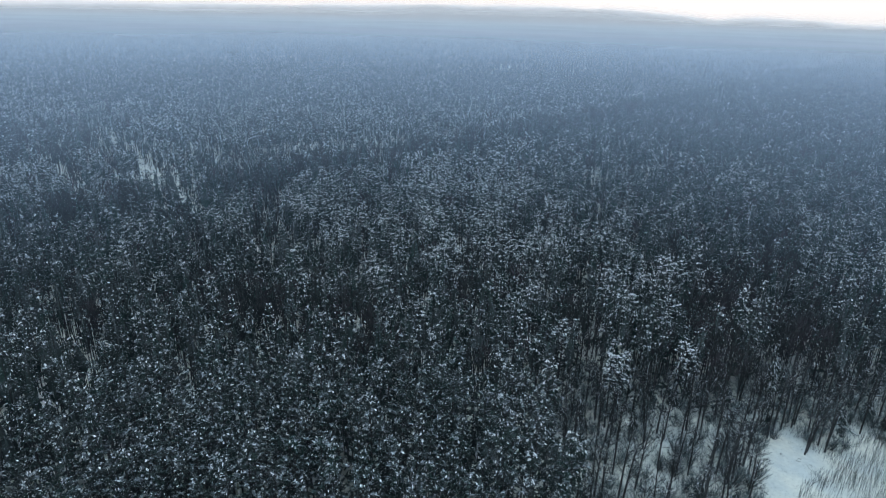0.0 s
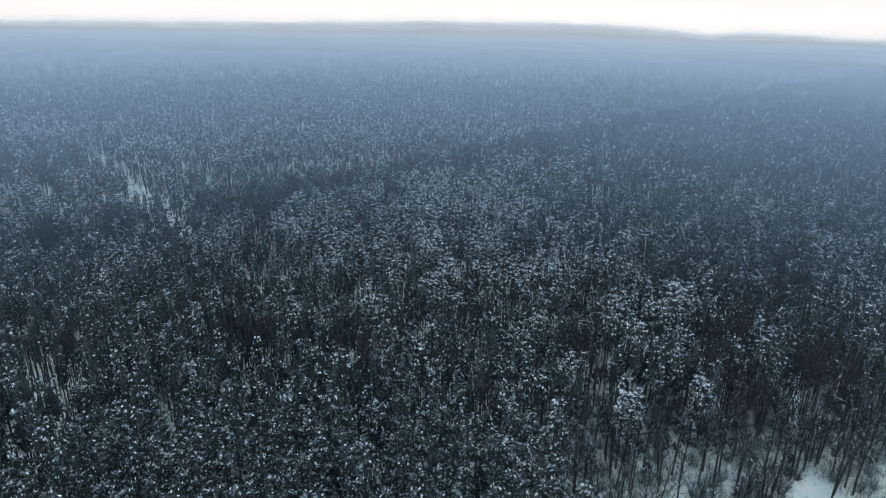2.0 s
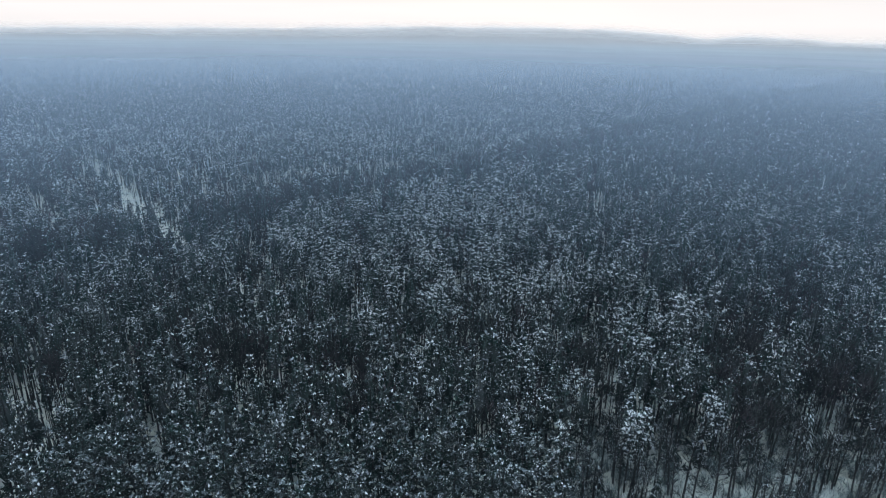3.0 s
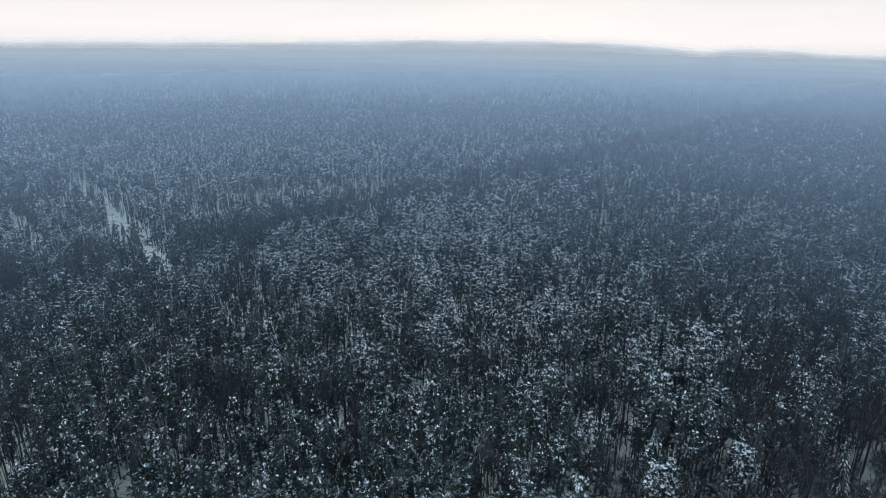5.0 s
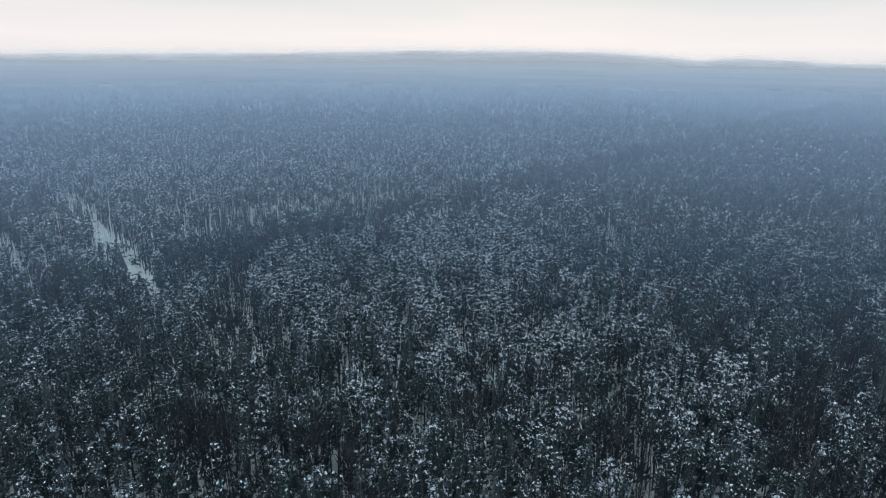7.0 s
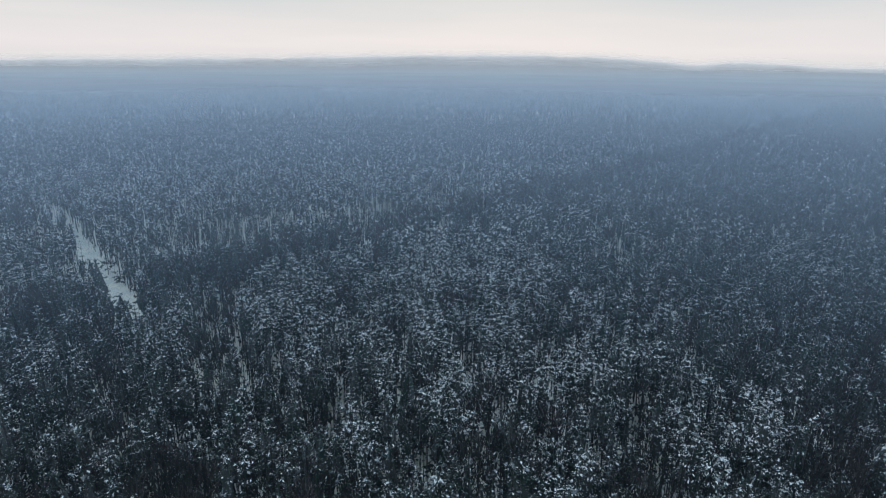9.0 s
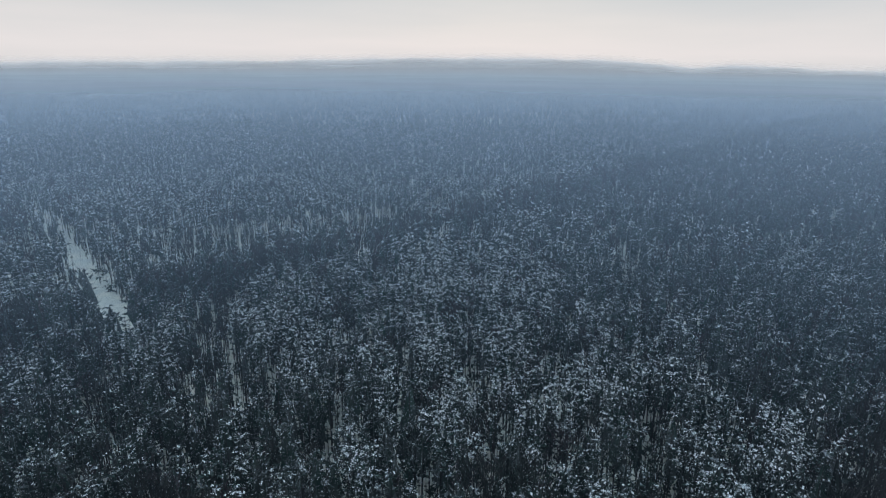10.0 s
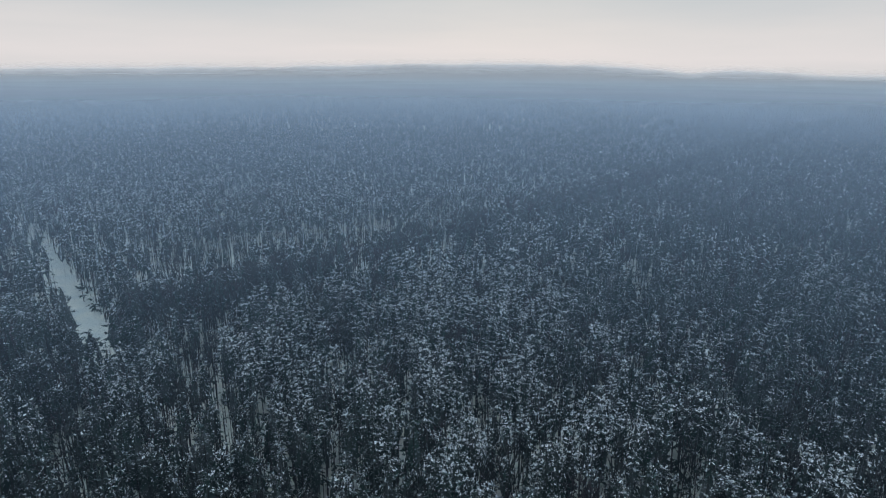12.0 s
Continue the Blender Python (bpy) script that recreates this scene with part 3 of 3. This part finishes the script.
def poles():
    """Slender crowded stems with small tops, in the gaps and thin strips of the stand."""
    shapes = [pine_shape(270 + j, 3, 1, 3, 2, 3, 3, height=12.5, snow=0.6, spread=0.6, low=0.8, big=0.8) for j in range(5)]
    x, y = jittered(-200, 140, 100, 345, 1.25)
    o = openness(x, y)
    ok = (o > 0.4) & (near_line(x, y, RIDE) > 5.2) & (near_line(x, y, SIDE_RIDE) > 3.2) & in_sight(x, y) & ~bare_zone(x, y) & (rng.random(len(x)) < np.where(thin_stand(x, y), 0.2, 0.4))
    x, y = x[ok], y[ok]
    n = len(x)
    v, t, m = scatter(shapes, rng.integers(0, 5, n), x, y, rng.uniform(0, 6.283, n), rng.uniform(0.55, 0.9, n), rng.uniform(0.6, 1.1, n))
    return tagged(link_mesh("pole_stand", v, t, m, [BARK, NEEDLES, SNOW]), "crowded slender pine poles standing in snowy gaps", "forest", kind="stuff")


poles()


def undergrowth():
    """Low dark brush and seedlings under the pines, in patches."""
    shapes = []
    for j in range(6):
        r = np.random.default_rng(250 + j)
        q = Shape()
        for _ in range(9):
            c = r.normal(size=3) * (0.7, 0.7, 0) + (0, 0, r.uniform(0.3, 2.4))
            q.tuft(r, c, (0, 0, 0.6), 1.1, 1, 0)
        if j % 2:
            q.pad(r, (0, 0, 1.7), (1, 0, 0), 0.3, 4, 1)
        shapes.append(q.done())
    x, y = jittered(-260, 290, 50, 262, 2.7)
    ok = in_sight(x, y) & ~bare_zone(x, y) & (openness(x, y) < 0.8) & (wave(x, y, 21, 91) + 0.5 * rng.normal(size=len(x)) > -0.35)
    x, y = x[ok], y[ok]
    n = len(x)
    v, t, m = scatter(shapes, rng.integers(0, 6, n), x, y, rng.uniform(0, 6.283, n), rng.uniform(0.8, 1.4, n), rng.uniform(0.6, 1.6, n))
    return tagged(link_mesh("undergrowth", v, t, m, [SPRUCE, SNOW]), "low dark brush and seedlings under the pines", "brush", kind="stuff")


undergrowth()


# the same forest goes on under the flight and to its sides
x, y = stand(-60, 60, -30, 59, 3.2, lambda x, y: ~in_sight(x, y) & ~single(x, y))
forest_stuff("pine_forest", "dense snow-dusted pine forest under the flight", mid_far + [lean_spruces, lean_bares], x, y)
x, y = stand(-215, 215, -150, 260, 4.0, lambda x, y: ~in_sight(x, y, 13) & (np.hypot(x, y - 60) < 210) & ((np.abs(x) > 59) | (y < -29)))
forest_stuff("pine_forest", "dense snow-dusted pine forest beside the flight", far, x, y)


def canopy_z(x, y):
    return np.maximum(rise(x, y) - 16, 0) + 8.5 + 1.6 * wave(x, y, 38, 21) + rng.uniform(-1.8, 1.8, len(x))


far_woods = ring_sheet("far_woods", 1150 * 1.022 ** np.arange(0, 66), 600, canopy_z, CANOPY, smooth=False)
tagged(far_woods, "far frosted woods fading to low hills", "forest", kind="stuff")


def haze_veils():
    """Aerial haze imitated by a few thin veils, one above the other, thicker with distance."""
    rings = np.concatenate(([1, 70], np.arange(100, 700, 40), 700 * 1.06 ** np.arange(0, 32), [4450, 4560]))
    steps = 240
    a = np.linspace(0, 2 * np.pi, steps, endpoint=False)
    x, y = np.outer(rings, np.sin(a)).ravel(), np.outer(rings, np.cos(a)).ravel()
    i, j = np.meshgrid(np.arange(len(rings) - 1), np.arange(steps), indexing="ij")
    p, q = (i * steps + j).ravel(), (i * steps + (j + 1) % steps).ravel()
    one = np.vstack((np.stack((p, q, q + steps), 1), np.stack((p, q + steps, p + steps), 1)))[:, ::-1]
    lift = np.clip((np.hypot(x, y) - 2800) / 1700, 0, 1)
    points = [np.stack((x, y, 22.5 + (1.5 + 4.5 * lift) * k + np.maximum(rise(x, y) - 20, 0) - 4 * lift), 1) for k in range(VEIL_LAYERS)]
    tris = [one + k * len(x) for k in range(VEIL_LAYERS)]
    return link_mesh("mist", np.vstack(points), np.vstack(tris), np.zeros(len(one) * VEIL_LAYERS), [HAZE_VEIL], smooth=True)


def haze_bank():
    """Added pale sheet that imitates haze before the far hills' crest, thinning upwards."""
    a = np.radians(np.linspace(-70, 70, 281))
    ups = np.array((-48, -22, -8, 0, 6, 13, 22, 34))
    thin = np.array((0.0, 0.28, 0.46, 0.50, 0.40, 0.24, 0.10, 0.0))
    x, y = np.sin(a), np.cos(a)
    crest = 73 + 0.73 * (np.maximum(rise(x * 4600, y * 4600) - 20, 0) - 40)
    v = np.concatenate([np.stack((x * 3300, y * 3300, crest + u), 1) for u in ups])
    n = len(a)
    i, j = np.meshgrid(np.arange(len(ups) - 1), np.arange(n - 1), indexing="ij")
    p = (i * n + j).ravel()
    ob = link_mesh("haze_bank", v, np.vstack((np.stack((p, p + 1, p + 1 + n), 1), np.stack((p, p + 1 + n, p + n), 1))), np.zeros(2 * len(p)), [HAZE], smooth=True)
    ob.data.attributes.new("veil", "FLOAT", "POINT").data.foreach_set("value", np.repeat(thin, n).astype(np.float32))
    return tagged(ob, "pale sheet added as haze along the far hill crest", "mist", kind="stuff")


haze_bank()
mist = haze_veils()
tagged(mist, "thin tinted veils standing in for haze over the far forest", "mist", kind="stuff")


# ---- single trees nearest the flight ----
def tree_thing(name, shape, parts, label, group):
    """One tree: an Empty at its foot with stem, crown and snow as parts."""
    v, t, m = shape
    root = new(name)
    for k, (part_name, slot) in enumerate(parts):
        pick = t[m == k]
        if len(pick) and slot:
            used, inverse = np.unique(pick, return_inverse=True)
            ob = link_mesh(part_name, v[used], inverse.reshape(-1, 3), np.zeros(len(pick)), [slot], parent=root)
            if part_name != "trunk":
                tagged(ob, kind="stuff")
    return tagged(root, label, "tree", group)


def plant(kinds, x, y, tall):
    """Copies of the trees in kinds, each first at its own place."""
    z = ground_z(x, y)
    for i in range(len(x)):
        k = i % len(kinds)
        s = rng.uniform(0.85, 1.15)
        m = Matrix.LocRotScale((x[i], y[i], z[i]), Euler((rng.normal() * 0.02, rng.normal() * 0.02, rng.uniform(0, 6.28))), (s, s, tall[i]))
        if i < len(kinds):
            kinds[k].matrix_basis = m
        else:
            first = kinds[k].scale.copy()
            kinds[k].scale = (1, 1, 1)
            copy_thing(kinds[k], m)
            kinds[k].scale = first


PINE_PARTS = (("trunk", BARK), ("crown", NEEDLES), ("snow_load", SNOW), ("", None), ("", None), ("rime", FROST))
PINE_LABELS = ("tall pine with heavily snow-clad crown", "tall pine with snow-dusted dark crown", "tall dark pine with little snow")
x, y = jittered(-55, 30, 58, 92, STEP)
ok = single(x, y) & ~bare_zone(x, y) & (rng.random(len(x)) > openness(x, y))
x, y = x[ok], y[ok]
sort = np.minimum(snow_sort(x, y, len(x)), 2)
for k in range(3):
    kinds = [tree_thing("pine_tree", pine_shape(900 + 10 * k + j, 26, 2, 6, 7, 4, 5, snow=(0.7, 0.36, 0.12)[k], dab=0.85, steep=1.5, big=0.95, spread=1.65, low=0.46, limbs=True, frost=0.11), PINE_PARTS, PINE_LABELS[k],
                        "pines of the near stand") for j in range(4)]
    i = np.nonzero(sort == k)[0]
    plant(kinds, x[i], y[i], tall_by_stand(x[i], y[i], len(i)))

# young and grown spruces among the near pines and in the hollow
SPRUCE_PARTS = (("trunk", BARK), ("crown", SPRUCE), ("snow_load", SNOW))
kinds = [tree_thing("spruce_tree", spruce_shape(40 + j, 13, 5, 13.5, 0.9, 2.2), SPRUCE_PARTS, "dark spruce with snow along its drooping boughs",
                    "spruces of the near stand") for j in range(4)]
x, y = jittered(-52, 19, 60, 92, 9)
ok = single(x, y)
plant(kinds, x[ok], y[ok], rng.uniform(0.75, 1.1, ok.sum()))
kinds = [tree_thing("young_spruce", spruce_shape(50 + j, 9, 5, 4.5, 0.6, 1.5), SPRUCE_PARTS, "small young spruce dusted with snow",
                    "young spruces in the hollow") for j in range(3)]
x, y = jittered(22, 112, 68, 112, 6)
ok = (bare_zone(x, y) | (y > 95)) & ~clearing(x, y, 3) & ~sapling_side(x, y) & (rng.random(len(x)) < np.where(y > 93, 0.9, 0.35))
plant(kinds, x[ok], y[ok], rng.uniform(0.7, 1.5, ok.sum()))

# trees that stand out: pines bowed under snow, and tall spruces with white boughs
kinds = [tree_thing("pine_tree", pine_shape(970 + j, 24, 2, 6, 7, 5, 5, height=15.0, snow=1.2, big=1.0, spread=2.0, low=0.45, dab=1.1, limbs=True, frost=0.2),
                    PINE_PARTS, "pine with boughs bowed under thick white snow", "snow-laden pines") for j in range(4)]
at = np.array(HEAVY)
plant(kinds, at[:, 0], at[:, 1], at[:, 2] / 15.0)
kinds = [tree_thing("spruce_tree", spruce_shape(140 + j, 15, 5, 14.0, 1.2, 2.6), SPRUCE_PARTS, "tall dark spruce with white snow on every bough",
                    "snow-laden spruces") for j in range(3)]
at = np.array(TALL)
plant(kinds, at[:, 0], at[:, 1], at[:, 2] / 14.0)

# leafless trees round the small clearing
BARE_PARTS = (("trunk", BARK), ("crown", TWIG), ("snow_load", SNOW))
kinds = [tree_thing("bare_tree", bare_shape(10 + j, 26, 13, 11.5 + (j % 3), 0.45, 5, 1.4), BARE_PARTS, "slender leafless tree with fine dark twigs",
                    "leafless trees in the hollow") for j in range(8)]
x, y = jittered(20, 122, 60, 107, 2.9)
ok = bare_zone(x, y) & ~clearing(x, y, 0.9) & ~sapling_side(x + 3, y) & (rng.random(len(x)) < 0.56)
x = np.concatenate((x[ok], (73.6, 72.9, 68.3, 69.0, 54.9, 55.8, 51, 49.6)))
y = np.concatenate((y[ok], (91.3, 91.9, 85.2, 86.0, 82, 82.6, 78, 76.4)))
plant(kinds, x, y, rng.uniform(0.75, 1.15, len(x)))


def shrub_shape(seed, stems, height=2.6):
    """A leafless bush: many thin stems fanning from the foot. Materials: 0 stems, 1 twigs, 2 snow."""
    r = np.random.default_rng(seed)
    s = Shape()
    for _ in range(stems):
        a, tilt = r.uniform(0, 6.283), r.uniform(0.1, 0.75)
        L = height * r.uniform(0.6, 1.1)
        e = np.array((np.cos(a) * np.sin(tilt), np.sin(a) * np.sin(tilt), np.cos(tilt))) * L
        foot = r.normal(size=3) * (0.25, 0.25, 0) - (0, 0, 0.2)
        s.stick(foot, foot + e, 0.03, 0.01, 3, 0)
        for _ in range(10):
            q = foot + e * r.uniform(0.35, 1)
            d = r.normal(size=3) * 0.4 + e * 0.15
            side = np.cross(d, r.normal(size=3))
            side *= 0.03 / (np.linalg.norm(side) + 1e-9)
            s.add((q + side, q - side, q + d), ((0, 1, 2),), 2 if r.random() < 0.05 else 1)
    return s.done()


SHRUB_PARTS = (("branchwork", BARK), ("twig_spray", BRUSH), ("snow_load", SNOW))
kinds = []
for j in range(5):
    k = tree_thing("shrub", shrub_shape(20 + j, 34, 3.2), SHRUB_PARTS, "dense leafless shrub with dark twigs in snow", "shrubs in the hollow")
    kinds.append(tagged(k, category="shrub"))
x, y = jittered(21, 118, 62, 113, 2.9)
ok = (bare_zone(x, y) | (y > 95)) & ~clearing(x, y, 0.5) & ~sapling_side(x, y) & (rng.random(len(x)) < np.where(y > 95, 0.85, 0.62))
plant(kinds, x[ok], y[ok], rng.uniform(0.6, 1.25, ok.sum()))

def hollow_brush():
    """Knee- to head-high frosted twigs that veil the snow of the hollow, thinner in places."""
    r = np.random.default_rng(25)
    s = Shape()
    for x, y in np.stack((r.uniform(20, 122, 15000), r.uniform(60, 108, 15000)), 1):
        if not bare_zone(x, y) or clearing(x, y, 0.4) or sapling_side(x + 1, y) or wave(x, y, 8, 52) < -0.5 + 0.3 * r.normal():
            continue
        foot = np.array((x, y, ground_z(x, y) - 0.1))
        for _ in range(4):
            d = r.normal(size=3) * (0.5, 0.5, 0.2) + (0, 0, r.uniform(0.7, 2.0))
            side = np.cross(d, r.normal(size=3))
            side *= r.uniform(0.02, 0.045) / (np.linalg.norm(side) + 1e-9)
            q = foot + r.normal(size=3) * (0.3, 0.3, 0)
            s.add((q + side, q - side, q + d), ((0, 1, 2),), 0 if r.random() < 0.8 else 1)
    return s.done()


v, t, m = hollow_brush()
tagged(link_mesh("hollow_brush", v, t, m, [BRUSH, TWIG]), "frosted leafless brush veiling the snow of the hollow", "brush", kind="stuff")


# thicket of thin saplings at the side of the clearing
def thicket():
    r = np.random.default_rng(5)
    s = Shape()
    for _ in range(7500):
        x, y = r.uniform(60, 112), r.uniform(60, 91)
        if not sapling_side(x, y) or clearing(x, y, -0.6) or (wave(x, y, 9, 77) < -0.35 and r.random() < 0.85):
            continue
        foot = np.array((x, y, ground_z(x, y) - 0.1))
        e = np.array((r.normal() * 0.07, r.normal() * 0.07, 1)) * r.uniform(1.4, 3.8)
        s.stick(foot, foot + e, r.uniform(0.013, 0.024), 0.008, 3, 0)
        for _ in range(3):
            q = foot + e * r.uniform(0.3, 0.95)
            d = r.normal(size=3) * (0.12, 0.12, 0.05) + (0, 0, 0.45)
            side = np.cross(d, r.normal(size=3))
            side *= 0.025 / (np.linalg.norm(side) + 1e-9)
            s.add((q + side, q - side, q + d), ((0, 1, 2),), 1)
    return s.done()


v, t, m = thicket()
tagged(link_mesh("sapling_thicket", v, t, m, [SAPLING, STRAW]), "thicket of thin grey saplings standing in snow", "saplings", kind="stuff")


# dead grass and broken twigs sticking out of the snow of the clearing
def grass_tufts():
    r = np.random.default_rng(15)
    s = Shape()
    for _ in range(700):
        x, y = r.uniform(48, 92), r.uniform(66, 98)
        if not clearing(x, y, 1.5) or wave(x, y, 5, 44) < 0.15:
            continue
        for _ in range(4):
            foot = np.array((x + r.normal() * 0.12, y + r.normal() * 0.12, ground_z(x, y) - 0.05))
            d = r.normal(size=3) * (0.3, 0.3, 0.05) + (0, 0, r.uniform(0.15, 0.5))
            side = np.cross(d, r.normal(size=3))
            side *= 0.03 / (np.linalg.norm(side) + 1e-9)
            s.add((foot + side, foot - side, foot + d), ((0, 1, 2),), 0)
    return s.done()


v, t, m = grass_tufts()
tagged(link_mesh("grass_tufts", v, t, m, [STRAW]), "dead grass poking out of the snowy clearing", "grass", kind="stuff")


# fallen stems under snow
def fallen_log(a, b, radius):
    root = new("fallen_log")
    s = Shape()
    za, zb = ground_z(a[0], a[1]) + radius, ground_z(b[0], b[1]) + radius * 1.5
    s.stick((*a, za), (*b, zb), radius, radius * 0.5, 7, 0)
    v, t, m = s.done()
    link_mesh("stem", v, t, m, [BARK], parent=root)
    s = Shape()
    s.stick((*a, za + radius * 0.55), (*b, zb + radius * 0.3), radius * 0.75, radius * 0.4, 6, 0)
    v, t, m = s.done()
    link_mesh("snow_cap", v, t, m, [SNOW], parent=root)
    return tagged(root, "fallen tree trunk capped with snow on the ground", "log", "fallen trunks")


fallen_log((88, 104.5), (98, 103), 0.22)
fallen_log((79, 96.5), (81.5, 90.5), 0.2)
fallen_log((47, 84), (52, 89), 0.16)
